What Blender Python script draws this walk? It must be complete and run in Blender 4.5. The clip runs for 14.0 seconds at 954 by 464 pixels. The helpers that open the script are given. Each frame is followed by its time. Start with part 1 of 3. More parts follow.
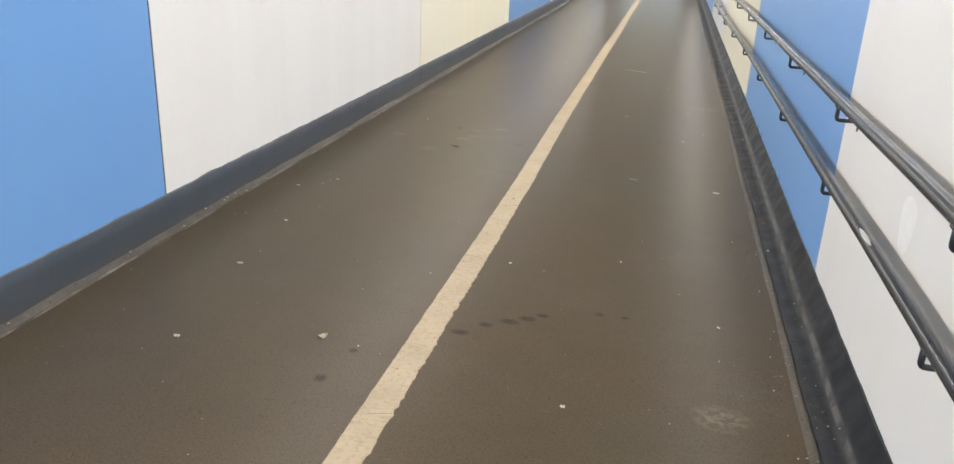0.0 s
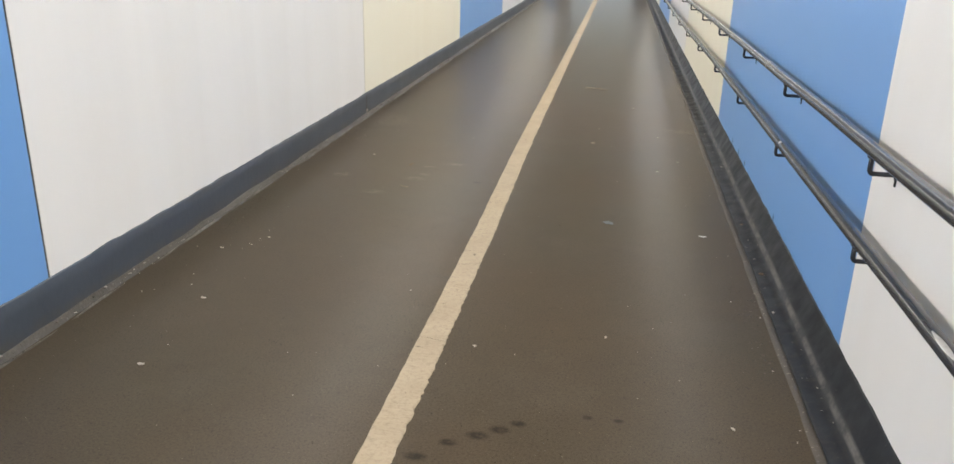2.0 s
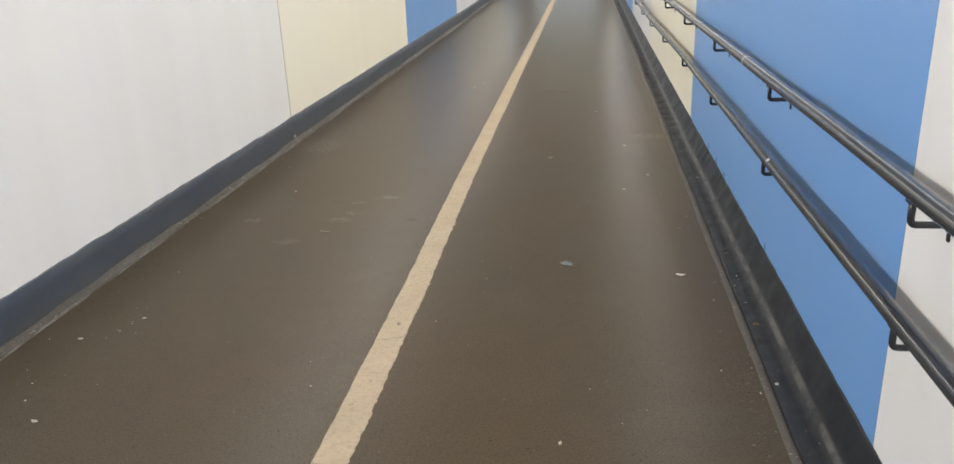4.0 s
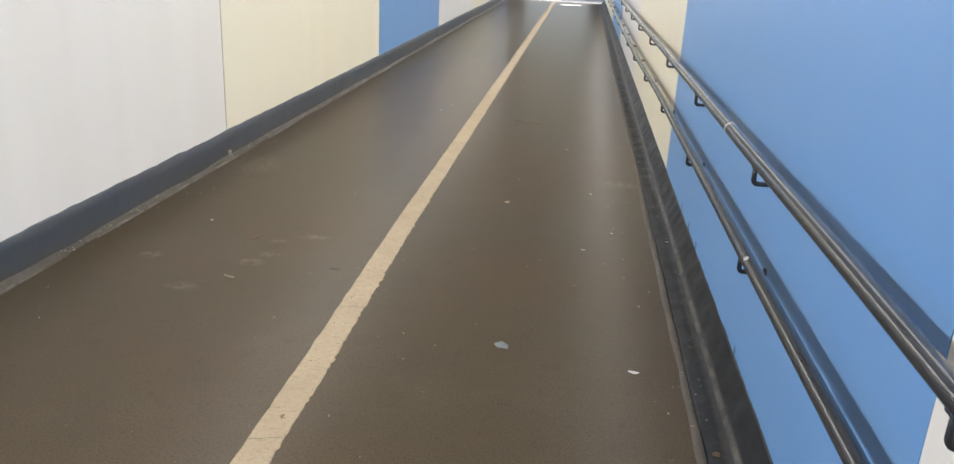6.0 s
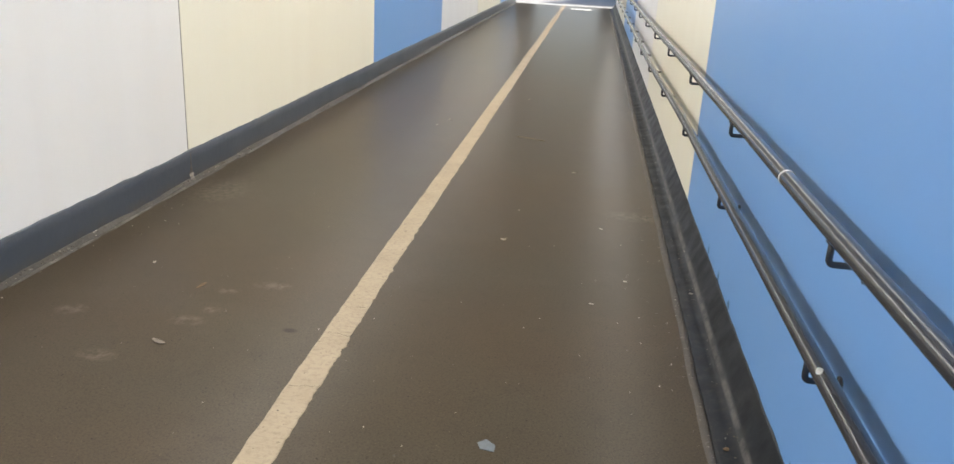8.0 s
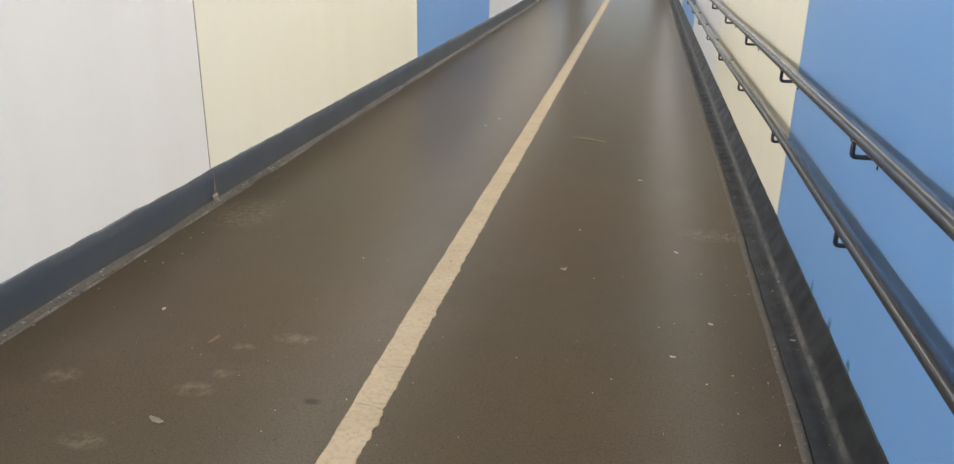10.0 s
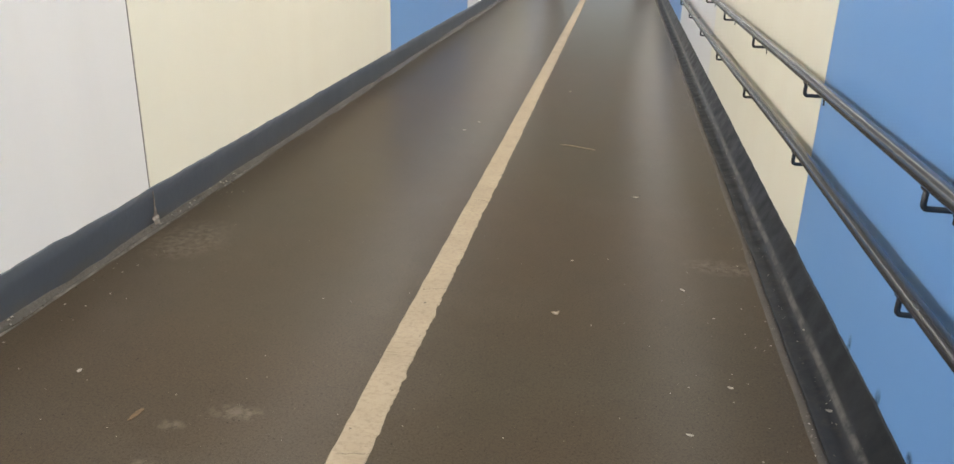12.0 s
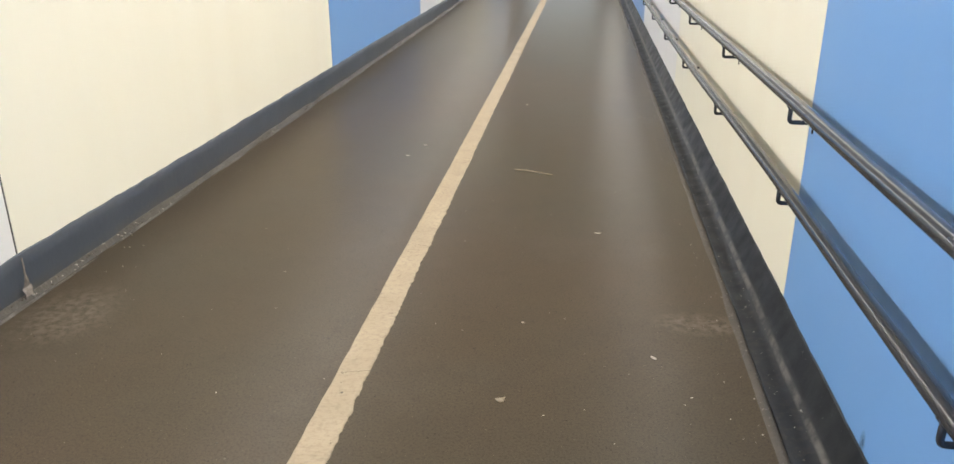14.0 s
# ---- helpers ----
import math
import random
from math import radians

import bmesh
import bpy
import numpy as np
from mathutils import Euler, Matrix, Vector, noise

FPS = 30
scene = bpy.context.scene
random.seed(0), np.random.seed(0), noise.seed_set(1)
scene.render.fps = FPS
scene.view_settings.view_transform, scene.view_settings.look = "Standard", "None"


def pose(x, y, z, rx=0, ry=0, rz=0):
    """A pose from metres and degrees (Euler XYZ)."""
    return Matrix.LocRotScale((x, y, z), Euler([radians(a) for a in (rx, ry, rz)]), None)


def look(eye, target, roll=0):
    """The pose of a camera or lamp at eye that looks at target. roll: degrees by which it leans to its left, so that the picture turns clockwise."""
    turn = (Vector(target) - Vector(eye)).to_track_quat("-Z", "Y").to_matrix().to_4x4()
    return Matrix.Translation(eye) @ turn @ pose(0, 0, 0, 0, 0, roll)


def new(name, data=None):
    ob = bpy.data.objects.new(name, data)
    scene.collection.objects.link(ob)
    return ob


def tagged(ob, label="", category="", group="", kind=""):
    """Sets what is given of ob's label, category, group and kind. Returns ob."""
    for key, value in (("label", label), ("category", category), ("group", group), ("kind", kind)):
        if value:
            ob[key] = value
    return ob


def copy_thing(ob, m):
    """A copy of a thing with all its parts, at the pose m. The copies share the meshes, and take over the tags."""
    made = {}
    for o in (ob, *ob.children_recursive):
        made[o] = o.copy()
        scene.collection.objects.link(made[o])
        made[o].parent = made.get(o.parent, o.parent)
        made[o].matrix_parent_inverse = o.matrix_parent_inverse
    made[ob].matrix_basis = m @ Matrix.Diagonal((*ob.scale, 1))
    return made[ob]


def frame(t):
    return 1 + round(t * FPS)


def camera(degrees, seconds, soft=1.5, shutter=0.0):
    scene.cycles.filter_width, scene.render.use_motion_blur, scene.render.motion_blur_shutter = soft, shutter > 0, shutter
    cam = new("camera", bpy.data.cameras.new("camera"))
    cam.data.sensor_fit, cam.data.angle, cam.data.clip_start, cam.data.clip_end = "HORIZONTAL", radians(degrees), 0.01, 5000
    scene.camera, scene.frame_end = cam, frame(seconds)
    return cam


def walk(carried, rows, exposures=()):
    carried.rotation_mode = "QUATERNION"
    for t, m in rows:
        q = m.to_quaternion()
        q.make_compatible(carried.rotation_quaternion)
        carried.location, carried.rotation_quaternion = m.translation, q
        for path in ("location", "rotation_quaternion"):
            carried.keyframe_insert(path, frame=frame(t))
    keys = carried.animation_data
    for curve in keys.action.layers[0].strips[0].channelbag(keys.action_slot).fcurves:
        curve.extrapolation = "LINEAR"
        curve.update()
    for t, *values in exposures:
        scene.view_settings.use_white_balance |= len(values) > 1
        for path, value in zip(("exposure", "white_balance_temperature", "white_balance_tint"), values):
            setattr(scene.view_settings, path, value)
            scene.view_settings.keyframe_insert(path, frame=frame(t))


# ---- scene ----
cam = camera(60.7, 14.0)
PATH = [
    (0, (-0.042, 0.779, 1.583), (-0.441, 2.609, 0.882), 2.6),
    (0.5, (-0.03, 0.96, 1.586), (-0.435, 2.782, 0.867), 3.8),
    (1, (0.012, 1.195, 1.609), (-0.377, 3.012, 0.87), 3.2),
    (1.5, (-0.127, 1.392, 1.565), (-0.505, 3.214, 0.833), 2.4),
    (2, (-0.194, 1.517, 1.611), (-0.495, 3.374, 0.932), 1.5),
    (2.5, (-0.116, 1.812, 1.582), (-0.436, 3.663, 0.896), -0.7),
    (3, (-0.056, 2.022, 1.567), (-0.356, 3.873, 0.871), -1.3),
    (3.2, (-0.065, 2.127, 1.558), (-0.373, 3.985, 0.886), -2.5),
    (5.3, (-0.038, 2.907, 1.583), (-0.207, 4.76, 0.85), 0.1),
    (5.5, (-0.011, 2.992, 1.593), (-0.177, 4.842, 0.852), 0.7),
    (6, (0.06, 3.172, 1.587), (-0.149, 5.048, 0.928), 2.9),
    (6.5, (0.153, 3.371, 1.583), (-0.064, 5.241, 0.909), 2.9),
    (7, (0.037, 3.573, 1.576), (-0.169, 5.449, 0.912), 2.4),
    (7.5, (0.039, 3.759, 1.573), (-0.19, 5.633, 0.914), 3.0),
    (7.7, (0.063, 3.838, 1.558), (-0.165, 5.715, 0.907), 3.2),
    (9.8, (-0.063, 4.514, 1.564), (-0.376, 6.363, 0.868), 1.9),
    (10, (-0.049, 4.595, 1.573), (-0.402, 6.436, 0.877), 0.9),
    (10.5, (0.013, 4.758, 1.582), (-0.402, 6.581, 0.871), 0.2),
    (11, (-0.074, 4.939, 1.552), (-0.481, 6.763, 0.839), 0.3),
    (11.5, (-0.191, 5.05, 1.586), (-0.531, 6.891, 0.882), -0.1),
    (12, (-0.171, 5.189, 1.586), (-0.466, 7.028, 0.858), 1.6),
    (12.5, (-0.058, 5.385, 1.595), (-0.387, 7.214, 0.857), 1.2),
    (13, (-0.039, 5.562, 1.573), (-0.347, 7.389, 0.82), 0.6),
    (13.5, (-0.132, 5.743, 1.579), (-0.436, 7.577, 0.841), -0.2),
    (14, (-0.098, 5.889, 1.589), (-0.333, 7.738, 0.862), -0.0),
]
walk(cam, [(t, look(eye, target, roll)) for t, eye, target, roll in PATH],
     [(0, 0.16), (1.2, 0.14), (2.0, 0.0), (3.0, -0.06), (5.3, -0.10), (6.5, 0.0), (7.7, 0.0), (10.5, -0.12), (12.5, -0.12), (13.0, -0.08), (13.5, 0.12), (14, 0.16)])

# ---- world and light ----
world = bpy.data.worlds.new("sky")
scene.world = world
world.use_nodes = True
wn, wl = world.node_tree.nodes, world.node_tree.links
sky = wn.new("ShaderNodeTexSky")
sky.sky_type, sky.sun_disc = "NISHITA", False
sky.sun_elevation, sky.sun_rotation = radians(48), radians(20)
wn["Background"].inputs["Strength"].default_value = 0.15
wl.new(sky.outputs[0], wn["Background"].inputs["Color"])
sun = new("sun", bpy.data.lights.new("sun", "SUN"))
sun.data.energy, sun.data.angle, sun.data.color = 5.0, radians(0.5), (1.0, 0.95, 0.88)
sun.matrix_basis = look((0, 0, 0), (-math.sin(radians(20)) * 0.67, -math.cos(radians(20)) * 0.67, -0.74))
LAMP_WATTS = (20.5, 20.5)               # left row, right row
LAMP_COLOUR = (1.0, 0.965, 0.92)

# ---- plan ----
X_LEFT, X_RIGHT = -2.48, 0.757          # faces of the cladding
Y_BACK, Y_END = -7.0, 31.6              # length of the underpass
TOP = 2.45                              # ceiling
BASE_L, BASE_R = 0.217, 0.146           # lower edges of the cladding
FLOOR_L, FLOOR_R = -2.452, 0.600        # asphalt between the kerbs
LINE_X, LINE_W = -0.867, 0.119
CUTS_L = (-9.2, -4.65, -0.10, 4.350, 8.860, 13.570, 18.03, 22.5, 27.0, Y_END)
CUTS_R = (-8.9, -4.40, 0.08, 4.570, 9.000, 13.50, 18.0, 22.5, 27.0, Y_END)


# ---- mesh helpers ----
def mesh_of(name, bm, material, smooth=False):
    bmesh.ops.recalc_face_normals(bm, faces=bm.faces)
    me = bpy.data.meshes.new(name)
    bm.to_mesh(me)
    bm.free()
    if material:
        me.materials.append(material)
    if smooth:
        me.polygons.foreach_set("use_smooth", [True] * len(me.polygons))
    return me


def part(name, bm, material, parent=None, label="", smooth=False):
    ob = new(name, mesh_of(name, bm, material, smooth))
    if parent:
        ob.parent = parent
    return tagged(ob, label)


def box(bm, x0, x1, y0, y1, z0, z1, bevel=0.0):
    r = bmesh.ops.create_cube(bm, size=1.0, matrix=Matrix.LocRotScale(
        ((x0 + x1) / 2, (y0 + y1) / 2, (z0 + z1) / 2), None, (x1 - x0, y1 - y0, z1 - z0)))
    if bevel:
        edges = {e for v in r["verts"] for e in v.link_edges}
        bmesh.ops.bevel(bm, geom=list(edges), offset=bevel, segments=2, affect="EDGES", profile=0.6)
    return bm


def sweep(bm, profile, stations, closed=False):
    """Joins copies of a profile: stations is a list of functions that lay a profile point into the world."""
    rings = [[bm.verts.new(place(p)) for p in profile] for place in stations]
    n = len(profile)
    for a, b in zip(rings, rings[1:]):
        for i in range(n if closed else n - 1):
            j = (i + 1) % n
            bm.faces.new((a[i], a[j], b[j], b[i]))
    return rings


def tube(bm, points, radius, sides=12):
    """A round bar along points, with capped ends."""
    pts = [Vector(p) for p in points]
    rings = []
    side = None
    for i, p in enumerate(pts):
        d = (pts[min(i + 1, len(pts) - 1)] - pts[max(i - 1, 0)]).normalized()
        if side is None:
            side = d.orthogonal().normalized()
        side = (side - d * side.dot(d)).normalized()
        up = d.cross(side)
        rings.append([bm.verts.new(p + radius * (math.cos(a) * side + math.sin(a) * up))
                      for a in (2 * math.pi * k / sides for k in range(sides))])
    for a, b in zip(rings, rings[1:]):
        for i in range(sides):
            j = (i + 1) % sides
            bm.faces.new((a[i], a[j], b[j], b[i]))
    bm.faces.new(rings[0])
    bm.faces.new(rings[-1])


# ---- materials ----
class Paint:
    """A small builder for node materials with a Principled shader."""

    def __init__(self, name, roughness=0.5, metallic=0.0, specular=0.5):
        self.m = bpy.data.materials.new(name)
        self.m.use_nodes = True
        self.n, self.l = self.m.node_tree.nodes, self.m.node_tree.links
        self.b = self.n["Principled BSDF"]
        self.b.inputs["Roughness"].default_value = roughness
        self.b.inputs["Metallic"].default_value = metallic
        self.b.inputs["Specular IOR Level"].default_value = specular
        geo = self.n.new("ShaderNodeNewGeometry")
        self.pos = geo.outputs["Position"]
        self.island = geo.outputs["Random Per Island"]

    def stretched(self, scale):
        k = self.n.new("ShaderNodeMapping")
        k.inputs["Scale"].default_value = scale
        self.l.new(self.pos, k.inputs["Vector"])
        return k.outputs[0]

    def noise(self, scale, detail=4.0, vector=None, rough=0.55):
        k = self.n.new("ShaderNodeTexNoise")
        k.inputs["Scale"].default_value = scale
        k.inputs["Detail"].default_value = detail
        k.inputs["Roughness"].default_value = rough
        self.l.new(vector or self.pos, k.inputs["Vector"])
        return k.outputs["Fac"]

    def cells(self, scale, vector=None):
        k = self.n.new("ShaderNodeTexVoronoi")
        k.inputs["Scale"].default_value = scale
        self.l.new(vector or self.pos, k.inputs["Vector"])
        return k

    def ramp(self, fac, a, b, va=(0, 0, 0), vb=(1, 1, 1)):
        k = self.n.new("ShaderNodeValToRGB")
        k.color_ramp.elements[0].position, k.color_ramp.elements[1].position = a, b
        k.color_ramp.elements[0].color, k.color_ramp.elements[1].color = (*va, 1), (*vb, 1)
        self.l.new(fac, k.inputs[0])
        return k.outputs[0]

    def span(self, fac, a, b, to_a, to_b):
        k = self.n.new("ShaderNodeMapRange")
        for i, v in enumerate((a, b, to_a, to_b)):
            k.inputs[i + 1].default_value = v
        self.l.new(fac, k.inputs[0])
        return k.outputs[0]

    def mix(self, fac, a, b, how="MIX"):
        k = self.n.new("ShaderNodeMix")
        k.data_type, k.blend_type = "RGBA", how
        for slot, v in ((0, fac), (6, a), (7, b)):
            if isinstance(v, (int, float)):
                k.inputs[slot].default_value = v
            elif isinstance(v, tuple):
                k.inputs[slot].default_value = (*v, 1)
            else:
                self.l.new(v, k.inputs[slot])
        return k.outputs[2]

    def times(self, a, b):
        k = self.n.new("ShaderNodeMath")
        k.operation = "MULTIPLY"
        for slot, v in ((0, a), (1, b)):
            if isinstance(v, (int, float)):
                k.inputs[slot].default_value = v
            else:
                self.l.new(v, k.inputs[slot])
        return k.outputs[0]

    def spot(self, x, y, rx, ry, ragged):
        """A soft-edged patch round a place on the floor, with a ragged outline."""
        shift = self.n.new("ShaderNodeVectorMath")
        shift.operation = "SUBTRACT"
        self.l.new(self.pos, shift.inputs[0])
        shift.inputs[1].default_value = (x, y, 0)
        scaled = self.n.new("ShaderNodeVectorMath")
        scaled.operation = "MULTIPLY"
        self.l.new(shift.outputs[0], scaled.inputs[0])
        scaled.inputs[1].default_value = (1 / rx, 1 / ry, 0)
        length = self.n.new("ShaderNodeVectorMath")
        length.operation = "LENGTH"
        self.l.new(scaled.outputs[0], length.inputs[0])
        return self.times(self.span(length.outputs["Value"], 0.45, 1.1, 1.0, 0.0), ragged)

    def axis(self, i):
        k = self.n.new("ShaderNodeSeparateXYZ")
        self.l.new(self.pos, k.inputs[0])
        return k.outputs[i]

    def colour(self, c):
        if isinstance(c, tuple):
            self.b.inputs["Base Color"].default_value = (*c, 1)
        else:
            self.l.new(c, self.b.inputs["Base Color"])
        return self

    def rough(self, s):
        self.l.new(s, self.b.inputs["Roughness"])
        return self

    def bump(self, height, strength=0.3, distance=0.002):
        k = self.n.new("ShaderNodeBump")
        k.inputs["Strength"].default_value, k.inputs["Distance"].default_value = strength, distance
        self.l.new(height, k.inputs["Height"])
        self.l.new(k.outputs[0], self.b.inputs["Normal"])
        return self


DUST_PATCHES = ((0.44, 9.00, 0.19, 0.11), (0.53, 8.98, 0.09, 0.06), (-2.22, 8.75, 0.22, 0.30), (-1.53, 6.92, 0.085, 0.055), (-1.48, 7.04, 0.05, 0.035),
                (-1.32, 7.36, 0.10, 0.05), (-1.72, 6.55, 0.09, 0.05), (-2.05, 6.9, 0.08, 0.06), (0.30, 3.38, 0.11, 0.09), (-1.50, 7.25, 0.06, 0.03))
DAMP_SPOTS = ((-0.74, 3.73, 0.045, 0.026), (-0.65, 3.83, 0.036, 0.024), (-0.56, 3.89, 0.045, 0.028), (-0.49, 3.94, 0.040, 0.028), (-0.43, 3.99, 0.034, 0.022),
              (-0.19, 4.08, 0.022, 0.016), (-0.08, 4.08, 0.022, 0.016), (-1.14, 3.22, 0.028, 0.030), (-1.10, 3.45, 0.02, 0.02), (-1.08, 6.93, 0.035, 0.022))


def asphalt_material():
    p = Paint("worn_asphalt", 0.30, specular=0.5)
    p.b.inputs["IOR"].default_value = 1.14
    large = p.noise(0.6, 4)
    mid = p.noise(5.0, 6, rough=0.6)
    grain = p.noise(110.0, 4, rough=0.75)
    fine = p.noise(260.0, 2, rough=0.6)
    c = p.mix(p.ramp(large, 0.38, 0.62), (0.0600, 0.0453, 0.0296), (0.0560, 0.0463, 0.0315))
    c = p.mix(p.times(p.ramp(mid, 0.42, 0.70), 0.28), c, (0.043, 0.0345, 0.0240))
    c = p.mix(p.times(p.ramp(p.noise(1.6, 5, rough=0.6), 0.55, 0.75), 0.4), c, (0.078, 0.066, 0.050))
    c = p.mix(p.times(p.ramp(grain, 0.48, 0.66), 0.60), c, (0.016, 0.012, 0.009))
    c = p.mix(p.times(p.ramp(fine, 0.30, 0.46, (1, 1, 1), (0, 0, 0)), 0.6), c, (0.080, 0.062, 0.043))
    stones = p.cells(120.0)
    c = p.mix(p.times(p.ramp(stones.outputs["Distance"], 0.10, 0.20, (1, 1, 1), (0, 0, 0)),
                      p.ramp(p.noise(40.0, 2), 0.56, 0.64)), c, (0.13, 0.105, 0.078))
    c = p.mix(p.times(p.ramp(p.noise(11.0, 5, rough=0.7), 0.57, 0.72), 0.22), c, (0.022, 0.0170, 0.012))
    pits = p.cells(55.0)
    c = p.mix(p.times(p.ramp(pits.outputs["Distance"], 0.10, 0.22, (1, 1, 1), (0, 0, 0)),
                      p.ramp(p.noise(14.0, 2), 0.58, 0.66)), c, (0.010, 0.008, 0.006))
    ragged = p.span(p.noise(26.0, 5, rough=0.65), 0.42, 0.60, 0.0, 0.75)
    for x, y, rx, ry in DUST_PATCHES:
        c = p.mix(p.spot(x, y, rx, ry, ragged), c, (0.115, 0.095, 0.072))
    damp = p.span(p.noise(40.0, 3), 0.30, 0.50, 0.35, 0.80)
    for x, y, rx, ry in DAMP_SPOTS:
        c = p.mix(p.spot(x, y, rx, ry, damp), c, (0.011, 0.009, 0.007))
    p.colour(c)
    return p.bump(grain, 0.15, 0.0015).m


def line_material():
    p = Paint("worn_cream_line_paint", 0.6, specular=0.3)
    c = p.mix(p.ramp(p.noise(5.0, 5), 0.35, 0.7), (0.290, 0.230, 0.155), (0.240, 0.188, 0.124))
    c = p.mix(p.times(p.ramp(p.noise(45.0, 5, rough=0.7), 0.48, 0.70), 0.65), c, (0.17, 0.130, 0.086))
    ribs = p.noise(1.0, 4, p.stretched((9.0, 110.0, 1.0)), rough=0.7)
    c = p.mix(p.times(p.ramp(ribs, 0.54, 0.70), p.span(p.noise(2.2, 3), 0.40, 0.62, 0.10, 0.75)), c, (0.13, 0.098, 0.064))
    c = p.mix(p.ramp(p.noise(24.0, 5, rough=0.65), 0.66, 0.70), c, (0.06, 0.046, 0.032))
    p.colour(c)
    return p.bump(ribs, 0.4, 0.0015).m


def panel_material(name, tint, streak):
    p = Paint(name, 0.31, specular=0.5)
    p.colour(p.mix(p.span(p.noise(1.2, 3, p.stretched((1, 2.0, 0.15))), 0.4, 0.7, 0.0, 0.6), tint, streak))
    return p.m


def kerb_material():
    p = Paint("black_painted_kerb", 0.45, specular=0.2)
    x = p.axis(0)
    c = p.mix(p.ramp(p.noise(3.5, 5), 0.35, 0.7), (0.008, 0.010, 0.013), (0.014, 0.016, 0.020))
    gutter = p.span(x, 0.690, 0.675, 0.0, 1.0)
    c = p.mix(p.times(gutter, p.ramp(p.noise(24.0, 6, rough=0.7), 0.50, 0.75)), c, (0.034, 0.029, 0.024))
    # pale broken band: the kerb edge's highlight and dust, both put into the colour
    ridge_highlight = p.times(p.span(x, 0.684, 0.690, 0.0, 1.0), p.span(x, 0.697, 0.704, 1.0, 0.0))
    c = p.mix(p.times(ridge_highlight, p.span(p.noise(9.0, 5, rough=0.65), 0.40, 0.60, 0.1, 0.95)), c, (0.115, 0.108, 0.10))
    c = p.mix(p.ramp(p.noise(90.0, 3), 0.72, 0.76), c, (0.14, 0.13, 0.115))
    p.colour(c)
    p.rough(p.span(p.noise(9.0, 4), 0.3, 0.7, 0.42, 0.62))
    return p.bump(p.noise(45.0, 5), 0.22, 0.002).m


def plinth_material():
    p = Paint("navy_painted_plinth", 0.34)
    c = p.mix(p.ramp(p.noise(2.0, 4), 0.3, 0.7), (0.050, 0.062, 0.082), (0.064, 0.074, 0.090))
    c = p.mix(p.times(p.ramp(p.noise(22.0, 6, rough=0.7), 0.55, 0.75), 0.4), c, (0.07, 0.07, 0.07))
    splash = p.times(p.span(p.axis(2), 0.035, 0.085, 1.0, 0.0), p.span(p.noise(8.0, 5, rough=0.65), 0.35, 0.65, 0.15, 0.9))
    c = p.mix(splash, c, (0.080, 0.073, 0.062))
    p.colour(c)
    return p.bump(p.noise(25.0, 5), 0.35, 0.003).m


def fillet_material():
    p = Paint("dusty_mortar_fillet", 0.5)
    c = p.mix(p.ramp(p.noise(5.0, 5), 0.35, 0.7), (0.052, 0.044, 0.033), (0.034, 0.028, 0.020))
    c = p.mix(p.times(p.ramp(p.noise(16.0, 5, rough=0.7), 0.52, 0.66), 0.5), c, (0.022, 0.019, 0.015))
    c = p.mix(p.ramp(p.noise(55.0, 5, rough=0.7), 0.60, 0.74), c, (0.14, 0.125, 0.105))
    edge = p.times(p.span(p.axis(0), -2.452, -2.446, 0.0, 1.0), p.span(p.noise(7.0, 4, rough=0.6), 0.44, 0.62, 0.0, 0.6))
    c = p.mix(edge, c, (0.16, 0.145, 0.122))
    p.colour(c)
    return p.bump(p.noise(60.0, 4), 0.6, 0.006).m


def lip_material():
    p = Paint("dirty_asphalt_lip", 0.7)
    c = p.mix(p.ramp(p.noise(7.0, 5), 0.35, 0.7), (0.050, 0.040, 0.029), (0.030, 0.024, 0.018))
    c = p.mix(p.ramp(p.noise(70.0, 4), 0.62, 0.70), c, (0.15, 0.13, 0.105))
    p.colour(c)
    return p.bump(p.noise(80.0, 4), 0.6, 0.004).m


def rail_material():
    p = Paint("dark_grey_rail_paint", 0.20, specular=0.5)
    c = p.mix(p.ramp(p.noise(6.0, 4), 0.3, 0.7), (0.022, 0.025, 0.032), (0.032, 0.035, 0.042))
    c = p.mix(p.ramp(p.noise(45.0, 5, p.stretched((1, 0.4, 1))), 0.76, 0.78), c, (0.20, 0.19, 0.18))
    p.colour(c)
    return p.m


def plain_material(name, a, b, roughness=0.7, scale=40.0, spread=False):
    p = Paint(name, roughness)
    f = p.island if spread else p.noise(scale, 4)
    p.colour(p.mix(p.ramp(f, 0.3, 0.7), a, b))
    return p.bump(p.noise(scale * 4, 3), 0.3, 0.001).m


